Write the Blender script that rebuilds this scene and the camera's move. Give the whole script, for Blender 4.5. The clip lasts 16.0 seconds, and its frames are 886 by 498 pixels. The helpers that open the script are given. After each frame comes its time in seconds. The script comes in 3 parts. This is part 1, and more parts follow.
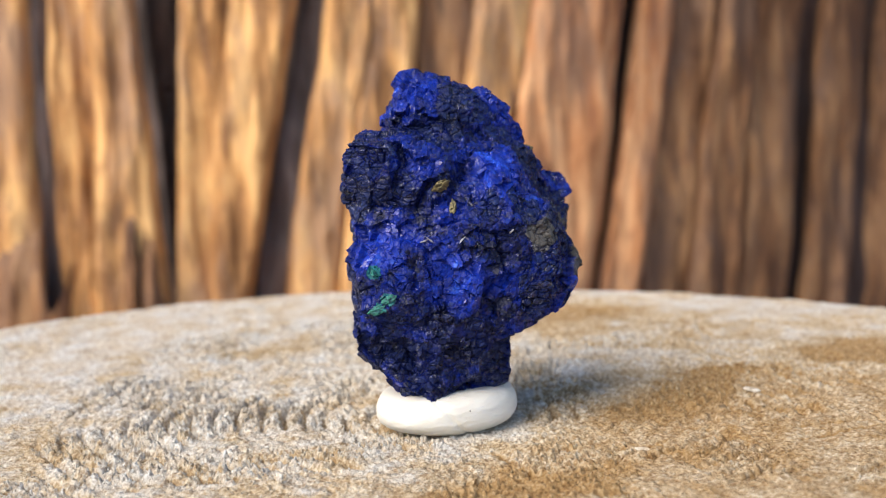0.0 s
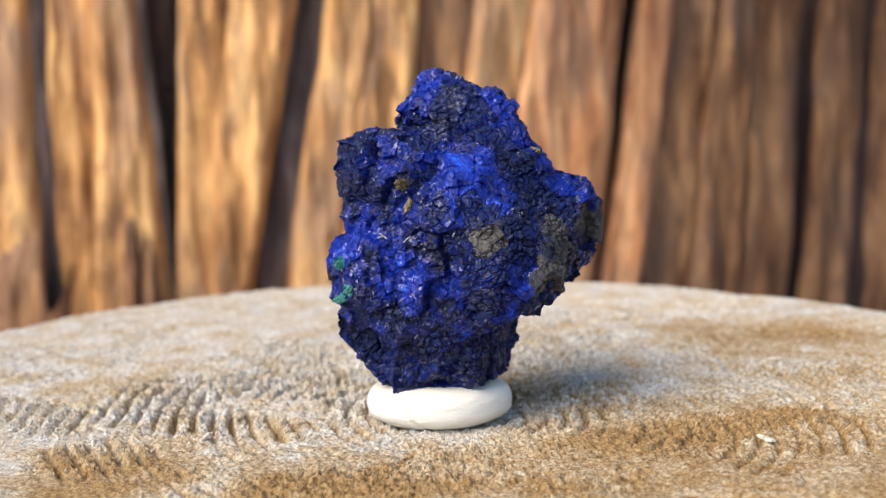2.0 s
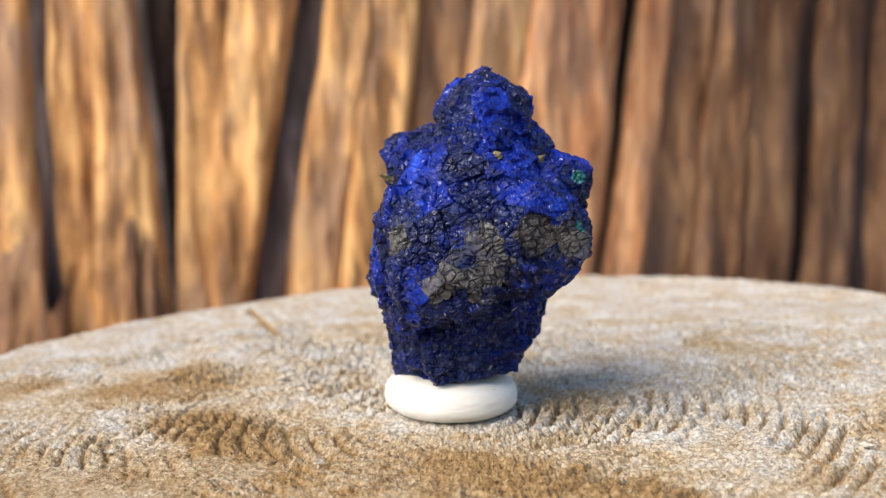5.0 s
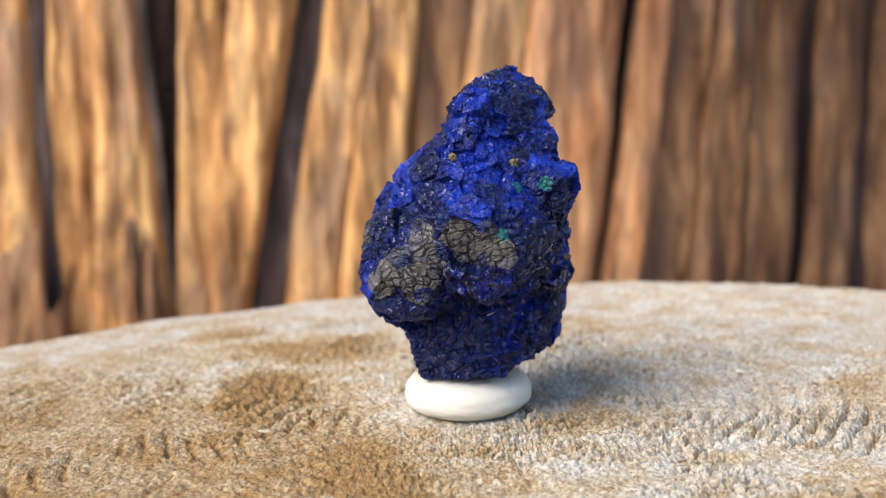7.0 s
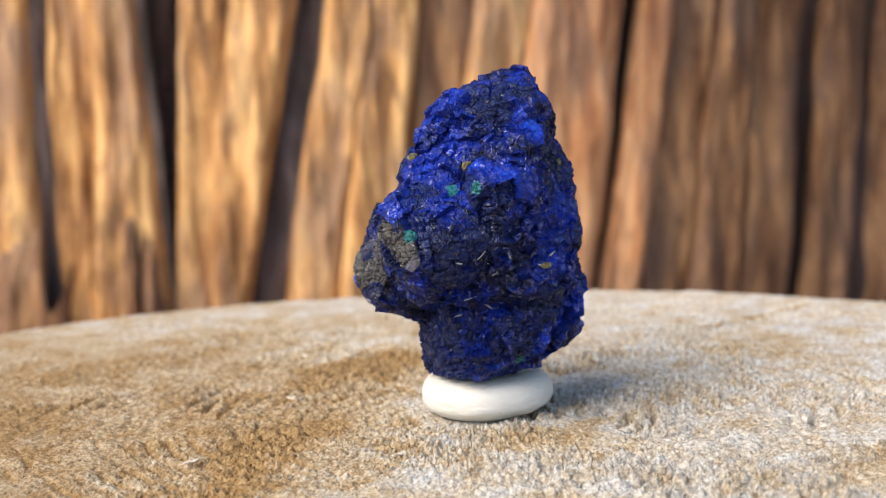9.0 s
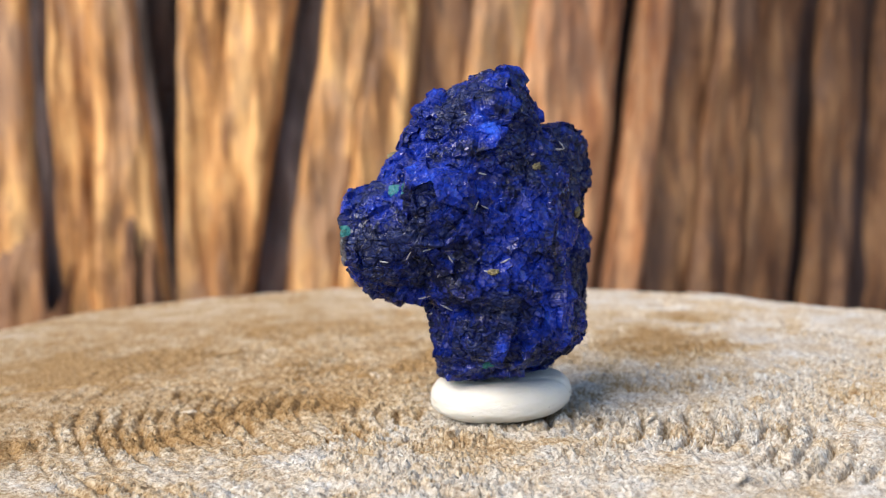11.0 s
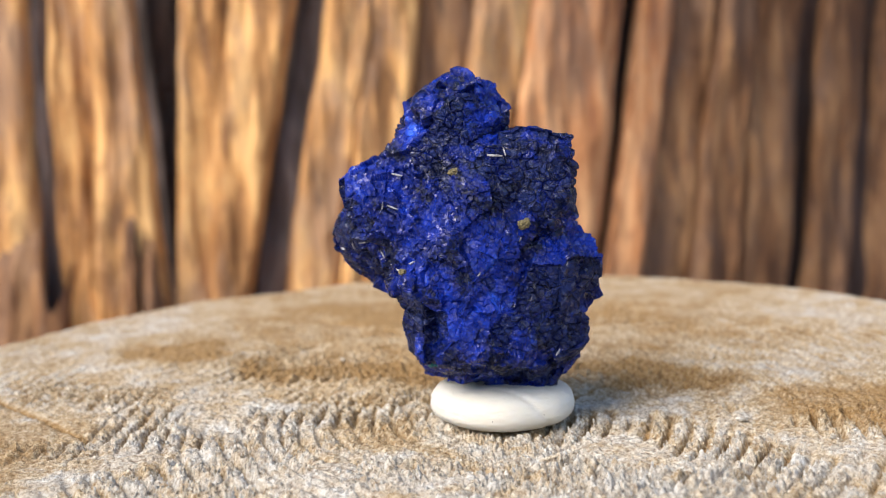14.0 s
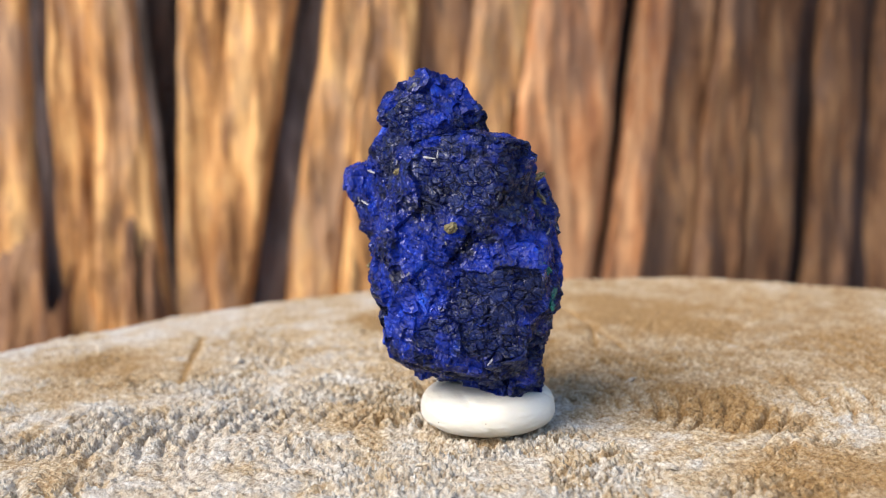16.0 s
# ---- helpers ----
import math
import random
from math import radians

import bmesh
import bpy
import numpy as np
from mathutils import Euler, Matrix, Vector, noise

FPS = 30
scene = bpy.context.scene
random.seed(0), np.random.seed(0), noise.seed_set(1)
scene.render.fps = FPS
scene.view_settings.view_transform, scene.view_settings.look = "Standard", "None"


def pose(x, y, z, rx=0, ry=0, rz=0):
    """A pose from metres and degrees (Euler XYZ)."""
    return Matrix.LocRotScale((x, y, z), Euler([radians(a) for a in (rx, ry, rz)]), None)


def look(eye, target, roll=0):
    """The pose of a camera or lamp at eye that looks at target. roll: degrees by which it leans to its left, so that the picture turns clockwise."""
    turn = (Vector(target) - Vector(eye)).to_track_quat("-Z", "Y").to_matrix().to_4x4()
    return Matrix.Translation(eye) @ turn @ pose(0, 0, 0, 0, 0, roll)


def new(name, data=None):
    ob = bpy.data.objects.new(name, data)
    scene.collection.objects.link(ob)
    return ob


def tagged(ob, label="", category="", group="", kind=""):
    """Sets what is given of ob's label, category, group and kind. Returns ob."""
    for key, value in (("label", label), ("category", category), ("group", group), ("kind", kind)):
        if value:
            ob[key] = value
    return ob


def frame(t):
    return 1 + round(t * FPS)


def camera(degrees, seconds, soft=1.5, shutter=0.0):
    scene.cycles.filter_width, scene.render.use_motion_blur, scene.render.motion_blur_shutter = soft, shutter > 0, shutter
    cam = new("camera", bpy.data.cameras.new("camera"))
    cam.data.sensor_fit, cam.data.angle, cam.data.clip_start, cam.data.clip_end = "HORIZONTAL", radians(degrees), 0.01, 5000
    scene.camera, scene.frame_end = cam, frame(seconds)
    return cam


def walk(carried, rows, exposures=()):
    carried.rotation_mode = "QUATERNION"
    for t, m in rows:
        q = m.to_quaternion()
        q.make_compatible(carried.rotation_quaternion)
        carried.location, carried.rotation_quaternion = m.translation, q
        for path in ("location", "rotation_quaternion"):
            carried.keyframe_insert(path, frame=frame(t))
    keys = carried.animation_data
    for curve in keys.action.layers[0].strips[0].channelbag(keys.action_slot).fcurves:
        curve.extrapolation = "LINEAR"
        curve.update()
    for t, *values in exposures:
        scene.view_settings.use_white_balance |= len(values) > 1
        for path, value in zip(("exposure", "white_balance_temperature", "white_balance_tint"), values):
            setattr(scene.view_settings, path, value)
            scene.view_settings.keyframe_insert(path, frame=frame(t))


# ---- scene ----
# The axis of the turning stump stands at the origin, its sawn top lies at z = 0.
cam = camera(38.6, 16.0, 1.0)
cam.data.dof.use_dof = True
cam.data.dof.focus_distance = 0.138
cam.data.dof.aperture_fstop = 29.0
EYE = (-0.0029, -0.150, 0.0405)
VIEW = look(EYE, (EYE[0], EYE[1] + 0.150, EYE[2] - 0.150 * math.tan(radians(7.81))), -2.11)
walk(cam, [(0.0, VIEW), (16.0, VIEW)])

# ---- light ----
SUN_AZ, SUN_EL = 219.0, 45.0          # degrees; azimuth counted from +x towards +y
world = bpy.data.worlds.new("world")
scene.world = world
world.use_nodes = True
sky = world.node_tree.nodes.new("ShaderNodeTexSky")
sky.sky_type = "NISHITA"
sky.sun_disc = False
sky.sun_elevation = radians(SUN_EL)
sky.sun_rotation = radians(90.0 - SUN_AZ)
world.node_tree.links.new(sky.outputs[0], world.node_tree.nodes["Background"].inputs[0])
world.node_tree.nodes["Background"].inputs[1].default_value = 0.13
sun_data = bpy.data.lights.new("sun", "SUN")
sun_data.energy, sun_data.angle, sun_data.color = 2.85, radians(52), (1.0, 0.88, 0.71)
sun = new("sun", sun_data)
d = Vector((math.cos(radians(SUN_AZ)) * math.cos(radians(SUN_EL)), math.sin(radians(SUN_AZ)) * math.cos(radians(SUN_EL)), math.sin(radians(SUN_EL))))
sun.matrix_world = look(d * 2.0, (0, 0, 0))
scene.view_settings.exposure = 0.71


# ---- materials ----
def material(name):
    mat = bpy.data.materials.new(name)
    mat.use_nodes = True
    return mat, mat.node_tree, mat.node_tree.nodes["Principled BSDF"]


def node(tree, kind, inputs=None, **settings):
    n = tree.nodes.new(kind)
    if "op" in settings:
        n.operation = settings["op"]
    if "blend" in settings:
        n.data_type, n.blend_type = "RGBA", settings["blend"]
    for key, value in (inputs or {}).items():
        socket = n.inputs[key]
        if isinstance(value, bpy.types.NodeSocket):
            tree.links.new(value, socket)
        else:
            socket.default_value = value
    return n


def place(tree, scale):
    """Object coordinates in metres, stretched by scale."""
    co = node(tree, "ShaderNodeTexCoord")
    return node(tree, "ShaderNodeMapping", {"Vector": co.outputs["Object"], "Scale": scale}).outputs[0]


def ramp(tree, fac, *stops):
    n = node(tree, "ShaderNodeValToRGB", {"Fac": fac})
    while len(n.color_ramp.elements) < len(stops):
        n.color_ramp.elements.new(0.5)
    for e, (at, c) in zip(n.color_ramp.elements, stops):
        e.position = at
        e.color = (*c, 1) if len(c) == 3 else (c[0], c[0], c[0], 1)
    return n.outputs["Color"]


def mix(tree, fac, a, b, blend="MIX"):
    n = node(tree, "ShaderNodeMix", blend=blend)
    for key, value in ((0, fac), (6, a), (7, b)):
        if isinstance(value, bpy.types.NodeSocket):
            tree.links.new(value, n.inputs[key])
        else:
            n.inputs[key].default_value = (*value, 1) if isinstance(value, tuple) else value
    return n.outputs[2]


def noise_tex(tree, vec, scale, detail=4.0, rough=0.55):
    return node(tree, "ShaderNodeTexNoise", {"Vector": vec, "Scale": scale, "Detail": detail, "Roughness": rough}).outputs["Fac"]


def bump(tree, bsdf, height, strength, distance):
    n = node(tree, "ShaderNodeBump", {"Height": height, "Strength": strength, "Distance": distance})
    tree.links.new(n.outputs[0], bsdf.inputs["Normal"])


def sawn_wood():
    """End grain: chalky, pale or stained tan by the stain attribute; loose fibres vary one by one."""
    mat, tree, bsdf = material("sawn_end_grain")
    p = place(tree, (1, 1, 1))
    attr = node(tree, "ShaderNodeAttribute")
    attr.attribute_name = "stain"
    geo = node(tree, "ShaderNodeNewGeometry")
    fine = noise_tex(tree, p, 1700, 5, 0.7)
    mid = noise_tex(tree, p, 170, 5, 0.65)
    pale = ramp(tree, fine, (0.34, (0.29, 0.185, 0.10)), (0.49, (0.56, 0.43, 0.275)), (0.62, (0.78, 0.68, 0.52)))
    tan = ramp(tree, fine, (0.34, (0.20, 0.105, 0.04)), (0.50, (0.41, 0.255, 0.11)), (0.66, (0.58, 0.415, 0.23)))
    chalk = ramp(tree, fine, (0.32, (0.38, 0.335, 0.285)), (0.47, (0.65, 0.615, 0.565)), (0.62, (0.86, 0.85, 0.82)))
    edge = node(tree, "ShaderNodeMath", {0: attr.outputs["Fac"], 1: mid}, op="ADD")
    fac = ramp(tree, edge.outputs[0], (0.62, (0.0,)), (0.92, (1.0,)))
    pale = mix(tree, ramp(tree, edge.outputs[0], (0.37, (1.0,)), (0.63, (0.0,))), pale, chalk)
    colour = mix(tree, fac, pale, tan)
    shade = ramp(tree, geo.outputs["Random Per Island"], (0.0, (0.72,)), (1.0, (1.18,)))
    colour = mix(tree, 1.0, colour, shade, "MULTIPLY")
    tree.links.new(colour, bsdf.inputs["Base Color"])
    bsdf.inputs["Roughness"].default_value = 0.85
    bsdf.inputs["Specular IOR Level"].default_value = 0.25
    bump(tree, bsdf, fine, 0.9, 0.0008)
    return mat


def split_wood(name, dark, mid, light, grey):
    mat, tree, bsdf = material(name)
    info = node(tree, "ShaderNodeObjectInfo")
    shift = node(tree, "ShaderNodeVectorMath", {0: info.outputs["Random"], 1: (3.0, 5.0, 7.0)}, op="MULTIPLY")
    at = lambda scale: node(tree, "ShaderNodeVectorMath", {0: place(tree, scale), 1: shift.outputs[0]}, op="ADD").outputs[0]
    streak = noise_tex(tree, at((1, 1, 0.16)), 120, 6, 0.68)
    fissure = noise_tex(tree, at((1, 1, 0.12)), 260, 4, 0.65)
    patch = noise_tex(tree, at((1, 1, 0.34)), 58, 6, 0.65)
    spots = noise_tex(tree, at((1, 1, 0.6)), 95, 4, 0.6)
    colour = ramp(tree, streak, (0.38, dark), (0.49, mid), (0.60, light))
    colour = mix(tree, ramp(tree, patch, (0.49, (0.0,)), (0.62, (0.75,))), colour, grey)
    colour = mix(tree, ramp(tree, fissure, (0.30, (0.85,)), (0.42, (0.0,))), colour, (0.05, 0.03, 0.025))
    colour = mix(tree, ramp(tree, spots, (0.62, (0.0,)), (0.72, (0.7,))), colour, dark)
    tree.links.new(colour, bsdf.inputs["Base Color"])
    bsdf.inputs["Roughness"].default_value = 0.75
    bump(tree, bsdf, streak, 0.6, 0.002)
    return mat


def azurite():
    """Vivid blue crystal, dull navy plates with a net of cracks, a grey-brown film and traces of green; shade of the
    recesses is painted in.
    """
    mat, tree, bsdf = material("azurite")
    p = place(tree, (1, 1, 1))

    def attribute(name):
        n = node(tree, "ShaderNodeAttribute")
        n.attribute_name = name
        return n.outputs["Fac"]

    def math_node(op, a, b):
        return node(tree, "ShaderNodeMath", {0: a, 1: b}, op=op).outputs[0]

    big = noise_tex(tree, p, 240, 5, 0.65)
    fine = noise_tex(tree, p, 2600, 3, 0.7)
    grains = node(tree, "ShaderNodeTexVoronoi", {"Vector": p, "Scale": 2000.0})
    tone = node(tree, "ShaderNodeSeparateColor", {0: grains.outputs["Color"]}).outputs[0]
    crust, dust, vivid, recess_shade, green = (attribute(k) for k in ("crust", "dust", "vivid", "recess_shade", "green"))
    blue = math_node("ADD", big, math_node("MULTIPLY", fine, 0.30))
    blue = math_node("ADD", blue, math_node("MULTIPLY", tone, 0.10))
    blue = math_node("ADD", blue, math_node("MULTIPLY", vivid, 0.10))
    colour = ramp(tree, blue, (0.60, (0.003, 0.006, 0.032)), (0.68, (0.004, 0.012, 0.13)), (0.87, (0.007, 0.029, 0.34)), (1.06, (0.03, 0.11, 0.72)))
    plates = ramp(tree, math_node("ADD", math_node("MULTIPLY", fine, 0.6), math_node("MULTIPLY", big, 0.4)), (0.36, (0.005, 0.010, 0.050)), (0.66, (0.013, 0.026, 0.125)))
    cover = math_node("SUBTRACT", math_node("ADD", crust, math_node("MULTIPLY", big, 0.5)), math_node("MULTIPLY", fine, 0.25))
    cover = ramp(tree, cover, (0.50, (0.0,)), (0.85, (0.92,)))
    colour = mix(tree, cover, colour, plates)
    film = ramp(tree, math_node("ADD", dust, math_node("MULTIPLY", big, 0.7)), (0.85, (0.0,)), (1.25, (0.85,)))
    colour = mix(tree, film, colour, mix(tree, fine, (0.06, 0.058, 0.053), (0.16, 0.15, 0.122)))
    warp = node(tree, "ShaderNodeVectorMath", {0: node(tree, "ShaderNodeTexNoise", {"Vector": p, "Scale": 420.0, "Detail": 3.0}).outputs["Color"], 1: (0.0009, 0.0009, 0.0009)}, op="MULTIPLY").outputs[0]
    turned = node(tree, "ShaderNodeMapping", {"Vector": node(tree, "ShaderNodeVectorMath", {0: p, 1: warp}, op="ADD").outputs[0], "Rotation": (0.2, -0.28, 0.55), "Scale": (1.0, 1.0, 1.35)}).outputs[0]
    lines = None
    for scale in (620.0, 1350.0):
        v = node(tree, "ShaderNodeTexVoronoi", {"Vector": turned, "Scale": scale, "Randomness": 0.62})
        v.feature = "DISTANCE_TO_EDGE"
        line = ramp(tree, v.outputs["Distance"], (0.020, (1.0,)), (0.075, (0.0,)))
        lines = line if lines is None else math_node("MAXIMUM", lines, math_node("MULTIPLY", line, 0.4))
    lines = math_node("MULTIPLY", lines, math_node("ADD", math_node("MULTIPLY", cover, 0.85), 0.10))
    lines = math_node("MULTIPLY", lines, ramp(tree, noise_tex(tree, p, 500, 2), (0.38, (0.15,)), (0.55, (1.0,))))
    # Dark crack lines, plus shade of hollows and creases painted near-black into the colour.
    colour = mix(tree, math_node("MAXIMUM", lines, math_node("MULTIPLY", recess_shade, 0.7)), colour, (0.003, 0.004, 0.020))
    teal = ramp(tree, math_node("ADD", green, math_node("MULTIPLY", noise_tex(tree, p, 1400, 4, 0.7), 0.8)), (0.98, (0.0,)), (1.20, (0.85,)))
    colour = mix(tree, teal, colour, (0.02, 0.16, 0.17))
    tree.links.new(colour, bsdf.inputs["Base Color"])
    gloss = ramp(tree, tone, (0.0, (0.40,)), (0.60, (0.28,)), (0.85, (0.10,)))
    tree.links.new(mix(tree, math_node("MAXIMUM", film, math_node("MULTIPLY", cover, 0.75)), gloss, (0.37, 0.37, 0.37)), bsdf.inputs["Roughness"])
    tree.links.new(ramp(tree, tone, (0.70, (0.20,)), (0.90, (0.85,))), bsdf.inputs["Specular IOR Level"])
    height = math_node("ADD", math_node("MULTIPLY", fine, 0.5), math_node("MULTIPLY", math_node("MULTIPLY", tone, 0.9), math_node("SUBTRACT", 1.1, cover)))
    height = math_node("SUBTRACT", height, math_node("MULTIPLY", lines, 1.3))
    tilt = node(tree, "ShaderNodeVectorMath", {0: grains.outputs["Color"], 1: (0.5, 0.5, 0.5)}, op="SUBTRACT").outputs[0]
    tilt = node(tree, "ShaderNodeVectorMath", {0: tilt, 3: math_node("SUBTRACT", 0.60, math_node("MULTIPLY", cover, 0.40))}, op="SCALE").outputs[0]
    geo = node(tree, "ShaderNodeNewGeometry")
    turned = node(tree, "ShaderNodeVectorMath", {0: node(tree, "ShaderNodeVectorMath", {0: geo.outputs["Normal"], 1: tilt}, op="ADD").outputs[0]}, op="NORMALIZE").outputs[0]
    relief = node(tree, "ShaderNodeBump", {"Height": height, "Strength": 0.9, "Distance": 0.00022, "Normal": turned})
    tree.links.new(relief.outputs[0], bsdf.inputs["Normal"])
    return mat


def plain(name, low, high, scale, rough):
    mat, tree, bsdf = material(name)
    f = noise_tex(tree, place(tree, (1, 1, 1)), scale, 4, 0.6)
    tree.links.new(ramp(tree, f, (0.3, low), (0.7, high)), bsdf.inputs["Base Color"])
    bsdf.inputs["Roughness"].default_value = rough
    bump(tree, bsdf, f, 0.6, 0.0003)
    return mat


def putty_material():
    mat, tree, bsdf = material("white_putty")
    p = place(tree, (1, 1, 2.5))
    f = noise_tex(tree, p, 500, 4, 0.6)
    colour = ramp(tree, noise_tex(tree, p, 120, 3), (0.3, (0.70, 0.67, 0.60)), (0.7, (0.78, 0.76, 0.72)))
    tree.links.new(colour, bsdf.inputs["Base Color"])
    bsdf.inputs["Roughness"].default_value = 0.55
    bsdf.inputs["Subsurface Weight"].default_value = 0.15
    bsdf.inputs["Subsurface Radius"].default_value = (0.002, 0.0015, 0.001)
    bump(tree, bsdf, f, 0.45, 0.0005)
    return mat


SAWN = sawn_wood()
WOOD_TAN = split_wood("split_wood_tan", (0.22, 0.10, 0.035), (0.52, 0.265, 0.095), (0.76, 0.46, 0.19), (0.32, 0.20, 0.13))
WOOD_RED = split_wood("split_wood_red", (0.22, 0.08, 0.034), (0.50, 0.215, 0.085), (0.72, 0.39, 0.19), (0.36, 0.21, 0.135))
WOOD_BROWN = split_wood("split_wood_brown", (0.085, 0.036, 0.016), (0.235, 0.112, 0.048), (0.40, 0.215, 0.098), (0.18, 0.105, 0.068))
WOOD_GREY = split_wood("split_wood_grey", (0.05, 0.036, 0.034), (0.12, 0.09, 0.085), (0.22, 0.17, 0.16), (0.10, 0.06, 0.05))
# Near-black wood that paints the shade of the wall's gaps; also the putty specks.
GAP_SHADE_AND_SPECK = split_wood("gap_shade_and_speck", (0.016, 0.009, 0.007), (0.05, 0.026, 0.019), (0.10, 0.054, 0.04), (0.055, 0.035, 0.03))
AZURITE = azurite()
PUTTY = putty_material()
MALACHITE = plain("malachite", (0.006, 0.03, 0.07), (0.03, 0.24, 0.17), 3500, 0.6)
CHIP = plain("host_rock", (0.07, 0.06, 0.035), (0.24, 0.20, 0.09), 2500, 0.6)
THREAD = plain("pale_thread", (0.20, 0.20, 0.24), (0.48, 0.48, 0.52), 2500, 0.5)


# ---- shaping helpers ----
def part(name, bm_or_mesh, mat, parent=None, label=""):
    me = bm_or_mesh
    if isinstance(me, bmesh.types.BMesh):
        me = bpy.data.meshes.new(name)
        bm_or_mesh.to_mesh(me)
        bm_or_mesh.free()
    if not me.materials:
        me.materials.append(mat)
    ob = new(name, me)
    if parent:
        ob.parent = parent
    return tagged(ob, label)


def hash3(i, j, k, seed):
    n = (i * 374761393 + j * 668265263 + k * 2147483647 % 1000003 * 1274126177 + seed * 974711) & 0xFFFFFFFF
    n = ((n ^ (n >> 13)) * 1274126177) & 0xFFFFFFFF
    return ((n ^ (n >> 16)) & 0xFFFFFF) / float(0xFFFFFF)


def vnoise(p, scale, seed=0):
    """Smooth value noise from 0 to 1 at the points p, with cells of 1 / scale."""
    q = p * scale
    f = np.floor(q)
    u = q - f
    u = u * u * (3 - 2 * u)
    c = f.astype(np.int64)
    out = 0
    for a in (0, 1):
        for b in (0, 1):
            for e in (0, 1):
                w = (u[:, 0] if a else 1 - u[:, 0]) * (u[:, 1] if b else 1 - u[:, 1]) * (u[:, 2] if e else 1 - u[:, 2])
                out = out + w * hash3(c[:, 0] + a, c[:, 1] + b, c[:, 2] + e, seed)
    return out


def fbm(p, scale, octaves=4, seed=0, gain=0.5):
    total, amp, norm = 0, 1.0, 0.0
    for o in range(octaves):
        total = total + amp * vnoise(p, scale * 2 ** o, seed + 17 * o)
        norm += amp
        amp *= gain
    return total / norm


def cells(p, scale, seed=0):
    """Nearest and second nearest distance to jittered cell centres, and a value for each cell."""
    q = p * scale
    c = np.floor(q).astype(np.int64)
    d1 = np.full(len(p), 9.0)
    d2 = np.full(len(p), 9.0)
    val = np.zeros(len(p))
    for a in (-1, 0, 1):
        for b in (-1, 0, 1):
            for e in (-1, 0, 1):
                i, j, k = c[:, 0] + a, c[:, 1] + b, c[:, 2] + e
                s = np.stack([i + hash3(i, j, k, seed), j + hash3(i, j, k, seed + 1), k + hash3(i, j, k, seed + 2)], 1)
                d = np.abs(q - s).max(1) * 0.6 + np.linalg.norm(q - s, axis=1) * 0.4
                near = d < d1
                d2 = np.where(near, d1, np.minimum(d2, d))
                val = np.where(near, hash3(i, j, k, seed + 3), val)
                d1 = np.where(near, d, d1)
    return d1, d2, val


def facets(p, scale, seed, slope):
    """Height of a surface broken into small tilted faces, in the units of p."""
    q = p * scale
    c = np.floor(q).astype(np.int64)
    best = np.full(len(p), 9.0)
    out = np.zeros(len(p))
    for a in (-1, 0, 1):
        for b in (-1, 0, 1):
            for e in (-1, 0, 1):
                i, j, k = c[:, 0] + a, c[:, 1] + b, c[:, 2] + e
                v = q - np.stack([i + hash3(i, j, k, seed), j + hash3(i, j, k, seed + 1), k + hash3(i, j, k, seed + 2)], 1)
                d = np.linalg.norm(v, axis=1)
                tilt = np.stack([hash3(i, j, k, seed + 4), hash3(i, j, k, seed + 5), hash3(i, j, k, seed + 6)], 1) - 0.5
                closer = d < best
                out = np.where(closer, (v * tilt).sum(1) * slope + (hash3(i, j, k, seed + 7) - 0.5) * 0.4, out)
                best = np.where(closer, d, best)
    return out / scale


def grid_mesh(name, points, rows, cols, closed=False):
    """A sheet of rows x cols points; closed: each row is a ring."""
    idx = np.arange(rows * cols).reshape(rows, cols)
    nxt = np.roll(idx, -1, 1) if closed else idx[:, 1:]
    cur = idx if closed else idx[:, :-1]
    faces = np.stack([cur[:-1], nxt[:-1], nxt[1:], cur[1:]], -1).reshape(-1, 4)
    me = bpy.data.meshes.new(name)
    me.from_pydata(points.tolist(), [], faces.tolist())
    me.polygons.foreach_set("use_smooth", np.ones(len(me.polygons), bool))
    return me


# ---- large structure ----
GROUND = -0.10
WALL_Y = 0.20


def ground():
    n = 60
    g = np.linspace(-1, 1, n)
    g = np.sign(g) * np.abs(g) ** 4 * 60
    x, y = np.meshgrid(g, g)
    pts = np.stack([x.ravel(), y.ravel(), np.full(x.size, GROUND)], 1)
    tagged(part("ground", grid_mesh("ground", pts, n, n), WOOD_BROWN), "plain dull brown floor under the stump", "ground", kind="structure")


